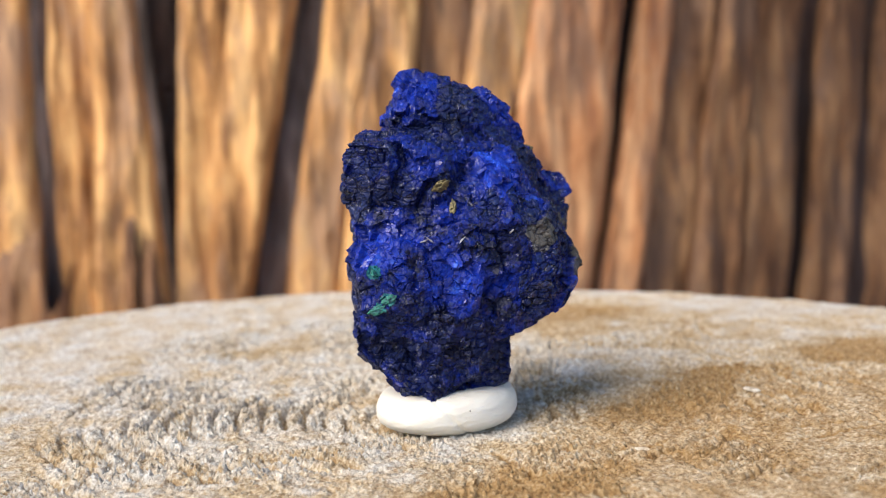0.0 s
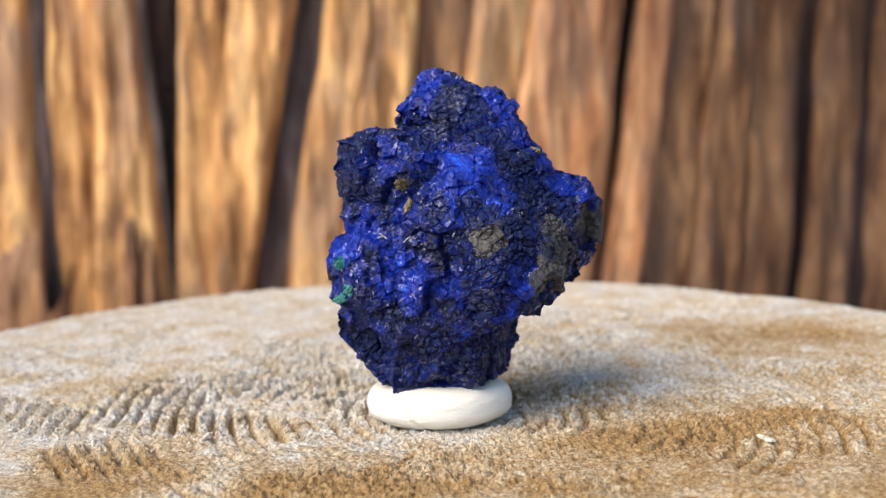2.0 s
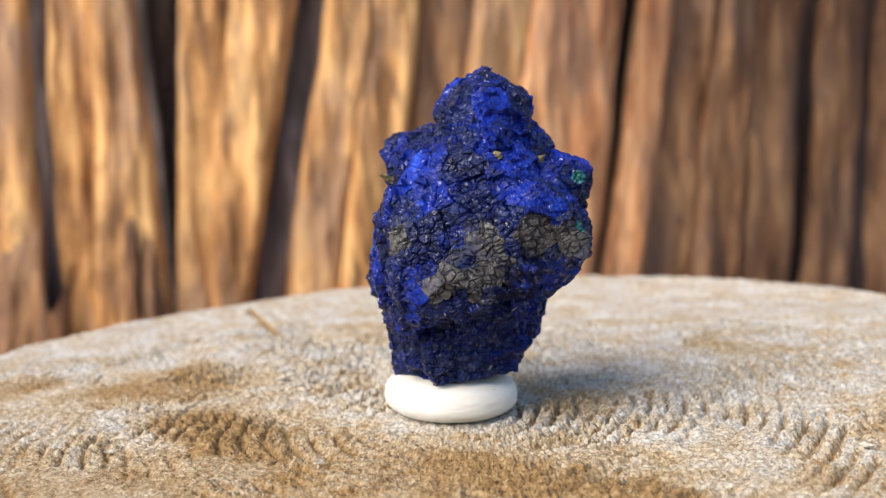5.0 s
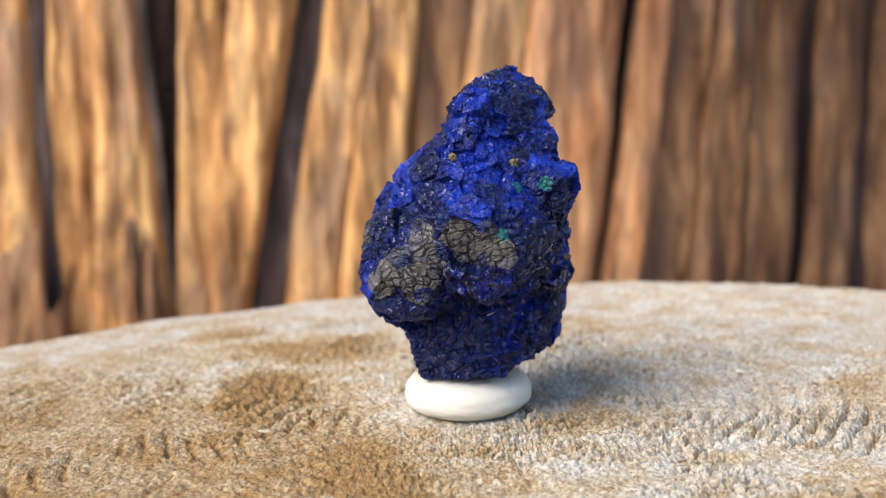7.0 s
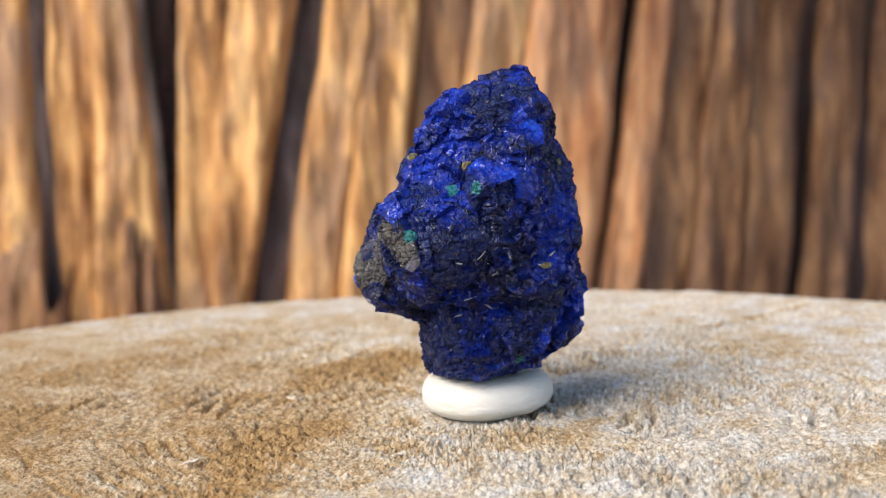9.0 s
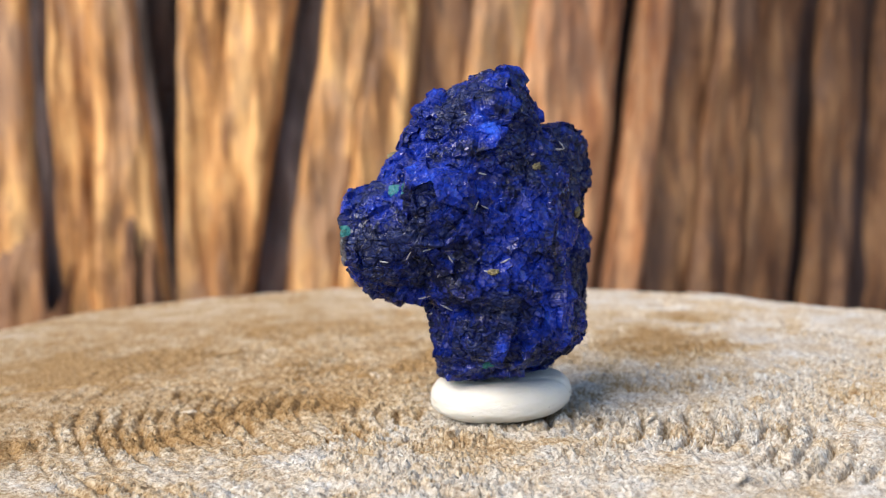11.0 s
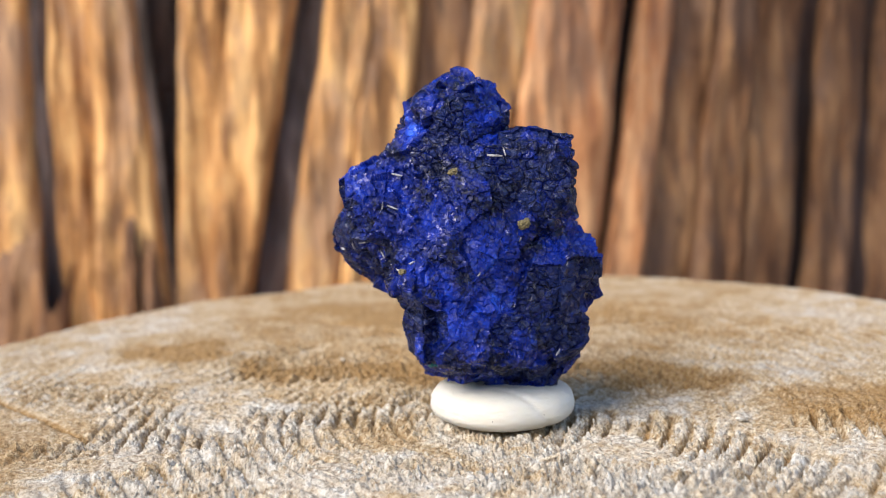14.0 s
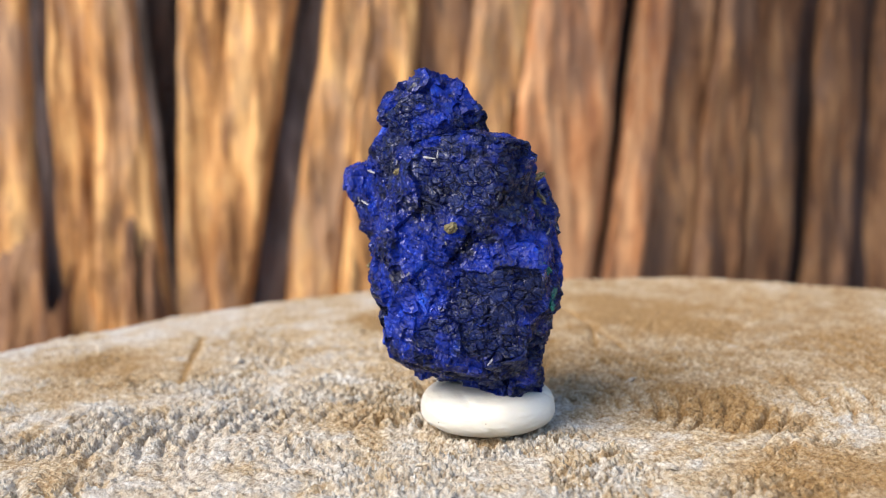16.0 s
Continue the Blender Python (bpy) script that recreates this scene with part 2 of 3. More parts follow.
def split(top, x0, x1, lean0, lean1, depth, mat, high=0.22):
    """One split piece of the wall, rounded across and rough along its grain; its edges at z = 0 and how far each leans per metre of height."""
    seed = int(round((x0 + 1) * 1000))
    rows, cols = 170, 34
    u = np.linspace(0, 1, cols)
    z = np.linspace(GROUND, high, rows)
    zz, uu = (a.ravel() for a in np.meshgrid(z, u, indexing="ij"))
    if high < 0.1:
        torn = fbm(np.stack([uu * 0.02 + x0, 0 * uu, 0 * uu], 1), 180, 3, seed) - 0.5
        zz = GROUND + (zz - GROUND) * (1 + 0.8 * torn)
    left, right = x0 - 0.0006 + lean0 * zz, x1 + 0.0006 + lean1 * zz
    right = np.maximum(right, left + 0.003)
    x = left + uu * (right - left)
    p = np.stack([x, np.zeros(x.size), zz], 1)
    wander = (fbm(np.stack([np.full(x.size, seed * 0.1), np.zeros(x.size), zz], 1), 22, 3, seed) - 0.5) * 0.004
    grain = (fbm(p * np.array([1, 1, 0.16]) + seed, 200, 4, seed) - 0.5) * 0.006
    knots = (fbm(p * np.array([1, 1, 0.40]) + seed, 60, 4, seed + 5) - 0.5) * 0.009
    edge = np.abs(uu * 2 - 1) ** 8
    away = np.where(x > 0.0, 1.6 * x * x + 0.25 * x, 0.5 * x * x)
    y = WALL_Y + away + depth - grain - knots + edge * 0.006
    if high < 0.1:
        y = y + 0.012 * np.clip((zz - high + 0.03) / 0.04, 0, 1) ** 2
    part("board", grid_mesh("board", np.stack([x + wander, y, zz], 1), rows, cols), mat, top)


def wall():
    top = tagged(new("wall_north", None), "rough split weathered timber wall with dark gaps", "wall", kind="structure")
    split(top, -0.1740, -0.1463, 0.11, 0.07, 0.004, WOOD_BROWN)
    split(top, -0.1470, -0.1173, 0.09, 0.03, 0.000, WOOD_TAN)
    split(top, -0.1180, -0.1120, 0.03, 0.03, 0.004, WOOD_GREY)
    split(top, -0.1137, -0.1003, 0.03, 0.05, 0.003, WOOD_TAN)
    split(top, -0.1020, -0.0836, 0.05, -0.06, 0.000, WOOD_TAN)
    # Recessed near-black strips, here and further on, hold the painted shade of open gaps.
    split(top, -0.0840, -0.0772, -0.06, 0.09, 0.016, GAP_SHADE_AND_SPECK)
    split(top, -0.0787, -0.0658, 0.08, 0.12, 0.002, WOOD_TAN)
    split(top, -0.0667, -0.0539, 0.11, 0.21, 0.000, WOOD_TAN)
    split(top, -0.0547, -0.0436, 0.21, 0.18, 0.009, WOOD_GREY)
    split(top, -0.0443, -0.0285, 0.18, 0.15, 0.002, WOOD_TAN)
    split(top, -0.0301, -0.0144, 0.15, 0.13, 0.000, WOOD_TAN)
    split(top, -0.0153, 0.0016, 0.13, 0.14, 0.007, WOOD_BROWN)
    split(top, 0.0000, 0.0165, 0.14, 0.15, 0.002, WOOD_TAN)
    split(top, 0.0155, 0.0433, 0.14, 0.14, 0.000, WOOD_RED)
    split(top, 0.0423, 0.0488, 0.13, 0.15, 0.016, GAP_SHADE_AND_SPECK)
    split(top, 0.0467, 0.0588, 0.17, 0.16, 0.003, WOOD_RED)
    split(top, 0.0570, 0.0763, 0.16, 0.13, 0.006, WOOD_BROWN)
    split(top, 0.0754, 0.0920, 0.12, 0.06, 0.002, WOOD_BROWN)
    split(top, 0.0909, 0.1112, 0.06, 0.08, 0.006, WOOD_BROWN)
    split(top, 0.1100, 0.1190, 0.08, 0.10, 0.016, GAP_SHADE_AND_SPECK)
    split(top, 0.1178, 0.1373, 0.10, 0.09, 0.008, WOOD_BROWN)
    split(top, 0.1353, 0.1464, 0.09, 0.07, 0.016, GAP_SHADE_AND_SPECK)
    split(top, 0.1444, 0.2075, 0.07, 0.10, 0.010, WOOD_BROWN)
    # Two short brown pieces, added to make the wall darker at its lower left.
    split(top, -0.1330, -0.1095, 0.04, 0.03, -0.006, WOOD_BROWN, 0.000)
    split(top, -0.0925, -0.0828, 0.05, 0.00, -0.005, WOOD_BROWN, 0.002)
    bm = bmesh.new()
    bmesh.ops.create_cube(bm, size=1, matrix=Matrix.Translation((0, WALL_Y + 0.13, 0.05)) @ Matrix.Diagonal((0.9, 0.04, 0.3, 1)))
    part("backing", bm, WOOD_GREY, top)


ground()
wall()
PAD_X, PAD_Y = -0.0031, -0.0026
# Tan stains on the sawn top: place, half sizes and turn, in millimetres and degrees.
STAINS = (
    (-49, -11, 17, 13, 50), (-88, 7, 5, 4, 35), (14, 57, 18, 13, 35), (-21, -40, 11, 10, 35), (4, -30, 12, 8, 50), (34, 12, 10, 5, 35), (-15, 49, 7, 6, 35), (-28, 38, 11, 7, 70),
    (61, -18, 20, 8, 211), (22, 1, 9, 6, 211), (-10, 14, 11, 5, 211), (-5, 12, 6, 9, 265), (29, 3, 5, 5, 141), (55, 26, 11, 8, 0), (-24, -62, 9, 7, 0), (-10, 0, 5, 5, 0),
)
# Hairline checks in the wood, from one end to the other (millimetres).
CHECKS = ((40, 53, 12, 44), (-76, -35, -52, -28), (68, -2, 35, -16), (50, -9, 37, -11), (6, -26, 2, -15))


def ring_radius(x, y):
    a = np.arctan2(y, x)
    return np.hypot(x, y) / (1 + 0.10 * np.cos(2 * (a - radians(152))))


def stain_at(x, y, phase, amount):
    """How far the end grain is darkened by stains, torn grooves and hairline checks."""
    p = np.stack([x, y, 0 * x], 1)
    r = np.hypot(x, y)
    qx, qy = x + (fbm(p, 80, 4, 51) - 0.5) * 0.020, y + (fbm(p, 80, 4, 61) - 0.5) * 0.020
    total = np.zeros_like(x)
    for sx, sy, a, b, turn in STAINS:
        c, s = math.cos(radians(turn)), math.sin(radians(turn))
        u, v = qx - sx / 1000, qy - sy / 1000
        d = ((u * c + v * s) / (a / 1000)) ** 2 + ((v * c - u * s) / (b / 1000)) ** 2
        total = np.maximum(total, np.exp(-d ** 1.4))
    groove = np.exp(-((np.abs((phase % 1.0) - 0.35)) / 0.2) ** 2) * amount
    out = np.maximum(total * 0.46, groove * 0.46) + (fbm(p, 40, 3, 71) - 0.5) * 0.42 - 0.02
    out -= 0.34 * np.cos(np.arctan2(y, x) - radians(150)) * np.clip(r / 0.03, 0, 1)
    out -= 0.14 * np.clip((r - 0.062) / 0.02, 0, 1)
    return np.maximum(out, check_at(x, y) * 0.6)


def check_at(x, y):
    total = np.zeros_like(x)
    for x0, y0, x1, y1 in CHECKS:
        ux, uy = (x1 - x0) / 1000, (y1 - y0) / 1000
        n = math.hypot(ux, uy)
        along = np.clip(((x - x0 / 1000) * ux + (y - y0 / 1000) * uy) / n ** 2, 0, 1)
        d = np.hypot(x - x0 / 1000 - along * ux, y - y0 / 1000 - along * uy)
        total = np.maximum(total, np.exp(-(d / 0.0006) ** 2))
    return total


def top_height(x, y):
    """Relief of the sawn end grain: yearly rings, torn fibre, a hollow under the putty."""
    p = np.stack([x, y, np.zeros_like(x)], 1)
    ring = ring_radius(x, y) + (fbm(p, 60, 3, 11) - 0.5) * 0.0035
    phase = ring / 0.0025 + (fbm(p, 25, 2, 12) - 0.5) * 1.2
    ridge = np.abs((phase % 1.0) - 0.35)
    torn = fbm(p, 110, 3, 21)
    calm = 1 - 0.65 * np.clip((np.hypot(x, y) - 0.040) / 0.030, 0, 1)
    amount = np.clip((torn - 0.36) * 4.0 + 0.25 * np.exp(-(ring / 0.04) ** 2), 0.10, 1.0)
    side = 0.5 + 0.5 * np.cos(np.arctan2(y, x) - radians(150))
    amount = amount * (0.45 + 0.65 * side)
    h = -np.exp(-(ridge / 0.15) ** 2) * 0.0016 * amount * calm
    h += (fbm(p, 1150, 3, 31, 0.65) - 0.5) * (0.0017 - 0.0005 * side) * (0.30 + amount) * calm
    h += (fbm(p, 130, 2, 41) - 0.5) * 0.0010 * calm
    c1, c2, clump = cells(p + (fbm(p, 300, 2, 33) - 0.5)[:, None] * 0.002, 1250, 43)
    h += ((clump - 0.5) * 0.0008 - np.exp(-((c2 - c1) / 0.16) ** 2) * 0.0005) * (0.25 + 0.75 * amount) * calm
    h -= check_at(x, y) * 0.0004
    h -= 0.0011 * np.exp(-((x - PAD_X) ** 2 + (y - PAD_Y) ** 2) / 0.017 ** 2)
    return h, phase, amount


def stump():
    top = tagged(new("wood_stump", None), "pale sawn stump with rough end grain and tan stains", "tree stump")
    cols = 1250
    r = np.concatenate([np.linspace(0.0004, 0.052, 230), np.linspace(0.0526, 0.0975, 95), [0.0979, 0.0982]])
    rows = len(r)
    a = np.linspace(0, 2 * np.pi, cols, endpoint=False)
    rr, aa = (k.ravel() for k in np.meshgrid(r, a, indexing="ij"))
    out = 1 + 0.10 * np.cos(2 * (aa - radians(152))) * (rr / 0.098)
    out += (fbm(np.stack([np.cos(aa), np.sin(aa), 0 * aa], 1), 9, 3, 5) - 0.5) * 0.05 * (rr / 0.098) ** 4
    x, y = rr * out * np.cos(aa), rr * out * np.sin(aa)
    h, phase, amount = top_height(x, y)
    h -= np.clip((rr - 0.0930) / 0.005, 0, 1) ** 2 * 0.0022
    me = grid_mesh("sawn_top", np.stack([x, y, h], 1), rows, cols, True)
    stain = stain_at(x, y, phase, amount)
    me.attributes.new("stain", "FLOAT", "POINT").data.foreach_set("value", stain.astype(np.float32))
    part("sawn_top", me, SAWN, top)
    z = np.linspace(-0.0022, GROUND, 14)
    edge = np.stack([x, y], 1)[-cols:]
    pts = np.concatenate([np.column_stack([edge * (1 + 0.015 * math.sin(k * 2.2)), np.full(cols, v)]) for k, v in enumerate(z)])
    part("bark", grid_mesh("bark", pts, len(z), cols, True), WOOD_BROWN, top, "brown bark round the stump")
    rng = np.random.default_rng(5)
    n = 42000
    rad = np.sqrt(rng.uniform(0.00002, 1, n)) * 0.066
    ang = rng.uniform(0, 2 * np.pi, n)
    fx, fy = rad * np.cos(ang), rad * np.sin(ang)
    fh, ph, am = top_height(fx, fy)
    keep = (rng.uniform(0, 1, n) < am * 0.9 + 0.1) & (np.hypot(fx - PAD_X, fy - PAD_Y) > 0.0085)
    fx, fy, fh, ph, am = fx[keep], fy[keep], fh[keep], ph[keep], am[keep]
    n = len(fx)
    tall = rng.uniform(0.00015, 0.00048, n) * (0.5 + 0.6 * am)
    w = rng.uniform(0.00009, 0.00024, n)
    dirn = rng.uniform(0, 2 * np.pi, n)
    lx, ly = rng.normal(0, 0.3, n) * tall, rng.normal(0, 0.3, n) * tall
    base = np.stack([fx, fy, fh - 0.0001], 1)
    corners = [base + np.stack([np.cos(dirn + k * 2.094) * w, np.sin(dirn + k * 2.094) * w, 0 * w], 1) for k in range(3)]
    tips = [c * np.array([1, 1, 1]) + np.stack([lx, ly, tall], 1) * 1.0 + (base - c) * 0.55 for c in corners]
    v = np.stack(corners + tips, 1).reshape(-1, 3)
    o = (np.arange(n) * 6)[:, None]
    quads = np.concatenate([o + np.array([[i, (i + 1) % 3, (i + 1) % 3 + 3, i + 3]]) for i in range(3)])
    tops = o + np.array([[3, 4, 5]])
    me = bpy.data.meshes.new("fibre_nap")
    me.from_pydata(v.tolist(), [], quads.tolist() + tops.tolist())
    me.attributes.new("stain", "FLOAT", "POINT").data.foreach_set("value", np.repeat(stain_at(fx, fy, ph, am) - 0.08, 6).astype(np.float32))
    tagged(part("fibre_nap", me, SAWN, top, "short torn wood fibres standing on the cut"), kind="stuff")
    for k in range(9):
        bm = bmesh.new()
        bmesh.ops.create_icosphere(bm, subdivisions=2, radius=1.0)
        fr, fa = 0.018 + 0.0035 * k, k * 2.4 + 0.7
        qx, qy = fr * math.cos(fa), fr * math.sin(fa)
        qz = float(top_height(np.array([qx]), np.array([qy]))[0][0])
        m = pose(qx, qy, qz + 0.0004, 20, 10, k * 70) @ Matrix.Diagonal((0.0011, 0.0004, 0.00025, 1))
        for vert in bm.verts:
            vert.co = m @ (vert.co * (1 + 0.35 * noise.noise(vert.co * 2 + Vector((k, 0, 0)))))
        part("flake", bm, SAWN, top, "loose pale wood flake")
    return top


def putty():
    rows, cols = 70, 180
    v = np.linspace(-math.pi / 2, math.pi / 2, rows)
    u = np.linspace(0, 2 * np.pi, cols, endpoint=False)
    vv, uu = (k.ravel() for k in np.meshgrid(v, u, indexing="ij"))
    flat = lambda s, e: np.sign(s) * np.abs(s) ** e
    r = flat(np.cos(vv), 0.72)
    lx, ly, lz = r * np.cos(uu) * 0.0088, r * np.sin(uu) * 0.0079, flat(np.sin(vv), 0.85) * 0.0026
    t = radians(40)
    x, y = lx * math.cos(t) - ly * math.sin(t), lx * math.sin(t) + ly * math.cos(t)
    p = np.stack([x, y, lz], 1)
    swell = 1 + (fbm(p, 130, 2, 3) - 0.5) * 0.14 + (fbm(p * np.array([1, 1, 3]), 900, 2, 8) - 0.5) * 0.012
    fold = lambda a, b, c, wd: np.exp(-((x * a + y * b + lz * 0.9 - c) / wd) ** 2)
    front = np.clip(-y / 0.004, 0, 1)
    swell -= 0.045 * fold(0.8, 0.2, -0.0010, 0.0003) * front
    swell -= 0.03 * fold(0.3, -0.9, -0.0015, 0.0005) * np.clip(-x / 0.004, 0, 1)
    rim = np.clip(lz / 0.0026, 0, 1) * (r ** 2)
    z = lz * swell + rim * 0.0012
    pts = np.stack([x * swell + PAD_X, y * swell + PAD_Y, z + 0.0014], 1)
    me = grid_mesh("putty_pad", pts, rows, cols, True)
    pad = tagged(new("putty_pad", None), "white putty pad pressed onto the sawn stump", "putty")
    part("pad", me, PUTTY, pad)
    for k in range(5):
        bm = bmesh.new()
        at = pts[(30 + (k * 5) % 17) * cols + (k * 53 + 20) % cols]
        bmesh.ops.create_icosphere(bm, subdivisions=1, radius=0.00005 + 0.00002 * (k % 3), matrix=Matrix.Translation(at))
        part("speck", bm, GAP_SHADE_AND_SPECK, pad, "tiny dark speck of dirt")
    return pad


def rounded_block(x, y, z, a, b, c, rx, ry, rz, fine, square=3.4):
    """Points and faces of a rounded box of half sizes a, b, c in millimetres, with faces about as large as fine."""
    n = int(max(a, b, c) * 2 / fine) + 4
    g = np.tan(np.linspace(-1, 1, n) * math.pi / 4)
    s, t = (k.ravel() for k in np.meshgrid(g, g, indexing="ij"))
    one = np.ones_like(s)
    q = np.concatenate([np.stack(k, 1) for k in ((one, s, t), (-one, t, s), (t, one, s), (s, -one, t), (s, t, one), (t, s, -one))])
    idx = np.arange(n * n).reshape(n, n)
    quad = np.stack([idx[:-1, :-1], idx[1:, :-1], idx[1:, 1:], idx[:-1, 1:]], -1).reshape(-1, 4)
    faces = np.concatenate([quad + k * n * n for k in range(6)])
    _, first, back = np.unique(np.round(q, 5), axis=0, return_index=True, return_inverse=True)
    q, faces = q[first], back.ravel()[faces]
    q = q / (np.abs(q) ** square).sum(1)[:, None] ** (1 / square)
    half = np.array([a, b, c])
    nor = np.sign(q) * np.abs(q) ** (square - 1) / half
    nor /= np.linalg.norm(nor, axis=1)[:, None]
    turn = np.array(Euler((radians(rx), radians(ry), radians(rz))).to_matrix())
    return (q * half) @ turn.T + np.array([x, y, z]), nor @ turn.T, faces


GRAIN = np.array(Euler((radians(12), radians(-16), radians(32))).to_matrix())


def crystal_faces(w, nor, fine, size, seed):
    """Groups the points of a surface into patches about as wide as size that face one way: patch of each point, how deep inside it, centres, normals."""
    rng = np.random.default_rng(seed)
    count = max(8, int(len(w) * fine * fine / size ** 2))
    feat = np.concatenate([w / size, nor * 1.1], 1).astype(np.float32)
    some = feat[rng.choice(len(w), min(len(w), count * 60), replace=False)]
    mid = some[:count].copy()

    def nearest(f):
        d = (mid ** 2).sum(1)[None] - 2 * f @ mid.T
        return d, d.argmin(1)

    for _ in range(5):
        lab = nearest(some)[1]
        hits = np.maximum(np.bincount(lab, minlength=count), 1)
        mid = np.stack([np.bincount(lab, some[:, k], count) / hits for k in range(6)], 1).astype(np.float32)
    lab = np.zeros(len(w), int)
    gap = np.zeros(len(w))
    for a in range(0, len(w), 20000):
        d, l = nearest(feat[a:a + 20000])
        lab[a:a + 20000] = l
        two = np.partition(d, 1, axis=1)[:, :2]
        gap[a:a + 20000] = two[:, 1] - two[:, 0]
    hits = np.maximum(np.bincount(lab, minlength=count), 1)
    centre = np.stack([np.bincount(lab, w[:, k], count) / hits for k in range(3)], 1)
    face = np.stack([np.bincount(lab, nor[:, k], count) for k in range(3)], 1)
    face /= np.maximum(np.linalg.norm(face, axis=1), 1e-6)[:, None]
    return lab, gap, centre, face


def crystal_surface(name, w, nor, faces, fine, top):
    """Cuts a smooth form into flat crystal faces, cracked plates and rough grain, and links it (millimetres)."""
    bend = (np.stack([fbm(w, 0.22, 2, k) for k in (81, 82, 83)], 1) - 0.5) * 1.6
    w = w + nor * ((fbm(w, 0.16, 3, 111) - 0.5) * 1.6 - 0.2)[:, None]
    for s in HOLLOWS:
        w = w - nor * (2.3 * np.exp(-((w - np.array(s)) ** 2).sum(1) / 1.4 ** 2))[:, None]
    for s in UNDERCUT:
        w = w - nor * (1.6 * np.exp(-((w - np.array(s)) ** 2).sum(1) / 2.6 ** 2))[:, None]
    lab, gap, centre, face = crystal_faces(w + bend * 0.3, nor, fine, 5.0, 3)
    rng = np.random.default_rng(9)
    face = face + rng.normal(0, 0.10, face.shape)
    face /= np.linalg.norm(face, axis=1)[:, None]
    off = ((w - centre[lab]) * face[lab]).sum(1)
    step = (rng.uniform(-0.6, 0.6, len(centre)))[lab]
    firm = np.clip(((nor * face[lab]).sum(1) - 0.35) / 0.3, 0, 1)
    w = w - face[lab] * ((np.clip(off, -1.6, 1.6) * 0.85 - step) * firm)[:, None]
    nor = nor * 0.4 + face[lab] * 0.6
    nor /= np.linalg.norm(nor, axis=1)[:, None]
    plated = near(centre, PLATES, 4.2) + 0.8 * near(centre, DUSTY, 4.0) - 0.9 * near(centre, VIVID, 3.6) + rng.uniform(-0.45, 0.35, len(centre))
    crust = np.clip((plated[lab] + (fbm(w, 0.35, 3, 91) - 0.5) * 1.5) * 1.8 + 0.2, 0, 1)
    lab2, gap2, centre2, face2 = crystal_faces(w, nor, fine, 2.1, 5)
    face2 = face2 + rng.normal(0, 0.22, face2.shape)
    face2 /= np.linalg.norm(face2, axis=1)[:, None]
    off = ((w - centre2[lab2]) * face2[lab2]).sum(1)
    step2 = rng.uniform(-0.34, 0.34, len(centre2))[lab2]
    w = w - face2[lab2] * ((np.clip(off, -0.7, 0.7) * 0.85 - step2) * (1 - 0.5 * crust) * np.clip(((nor * face2[lab2]).sum(1) - 0.35) / 0.3, 0, 1))[:, None]
    g = (w + bend * 0.5) @ GRAIN
    d1, d2, plate = cells(g * np.array([1.0, 0.8, 1.3]), 0.80, 13)
    crack = np.exp(-((d2 - d1) / 0.12) ** 2) * np.clip((fbm(w, 0.6, 2, 17) - 0.30) * 4, 0, 1)
    rough = facets(w, 1.5, 37, 1.5) + (fbm(w, 2.2, 2, 23) - 0.5) * 0.30
    d = crust * ((plate - 0.5) * 0.16 - crack * 0.36) + (1 - crust * 0.85) * rough * 0.34
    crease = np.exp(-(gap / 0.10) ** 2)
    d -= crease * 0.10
    w = w + nor * d[:, None]
    me = bpy.data.meshes.new(name)
    me.from_pydata((w * 0.001).tolist(), [], faces.tolist())
    # Mask for painted shade: carved cracks, creases between faces and hollows.
    recess_shade = np.clip(crack * crust + crease * 0.25 + near(w, HOLLOWS, 1.3) * 0.6, 0, 1)
    vivid = near(w, VIVID, 3.0) * 0.5 + near(centre2, VIVID, 3.4)[lab2] * 0.5
    for key, value in (("crust", crust * (1 - recess_shade)), ("dust", near(centre2, DUSTY, 2.8)[lab2]), ("vivid", vivid), ("recess_shade", recess_shade), ("green", near(w, GREEN, 1.1))):
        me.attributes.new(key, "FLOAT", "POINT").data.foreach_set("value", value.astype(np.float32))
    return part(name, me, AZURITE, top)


CORE = []


def lump(top, name, *sizes, square=3.4):
    """A crystal mass; the large ones grow together into the body."""
    if name == "body":
        CORE.append(rounded_block(*sizes, 0.5))
    else:
        crystal_surface(name, *rounded_block(*sizes, 0.15, square), 0.13, top)


def grow_body(top):
    pts = np.concatenate([p for p, _, _ in CORE])
    start = np.cumsum([0] + [len(p) for p, _, _ in CORE])
    faces = np.concatenate([f + o for (_, _, f), o in zip(CORE, start)])
    me = bpy.data.meshes.new("core")
    me.from_pydata(pts.tolist(), [], faces.tolist())
    ob = new("core", me)
    mod = ob.modifiers.new("merge", "REMESH")
    mod.mode, mod.voxel_size, mod.use_smooth_shade = "VOXEL", 0.14, True
    done = bpy.data.meshes.new_from_object(ob.evaluated_get(bpy.context.evaluated_depsgraph_get()))
    w = np.empty(len(done.vertices) * 3, np.float32)
    nor = np.empty(len(done.vertices) * 3, np.float32)
    done.vertices.foreach_get("co", w)
    done.vertex_normals.foreach_get("vector", nor)
    quads = np.empty(len(done.loops), np.int32)
    done.loops.foreach_get("vertex_index", quads)
    bpy.data.objects.remove(ob)
    return crystal_surface("body", w.reshape(-1, 3).astype(float), nor.reshape(-1, 3).astype(float), quads.reshape(-1, 4), 0.14, top)


def near(w, spots, size):
    total = np.zeros(len(w))
    for s in spots:
        total = np.maximum(total, np.exp(-((w - np.array(s)) ** 2).sum(1) / size ** 2))
    return total


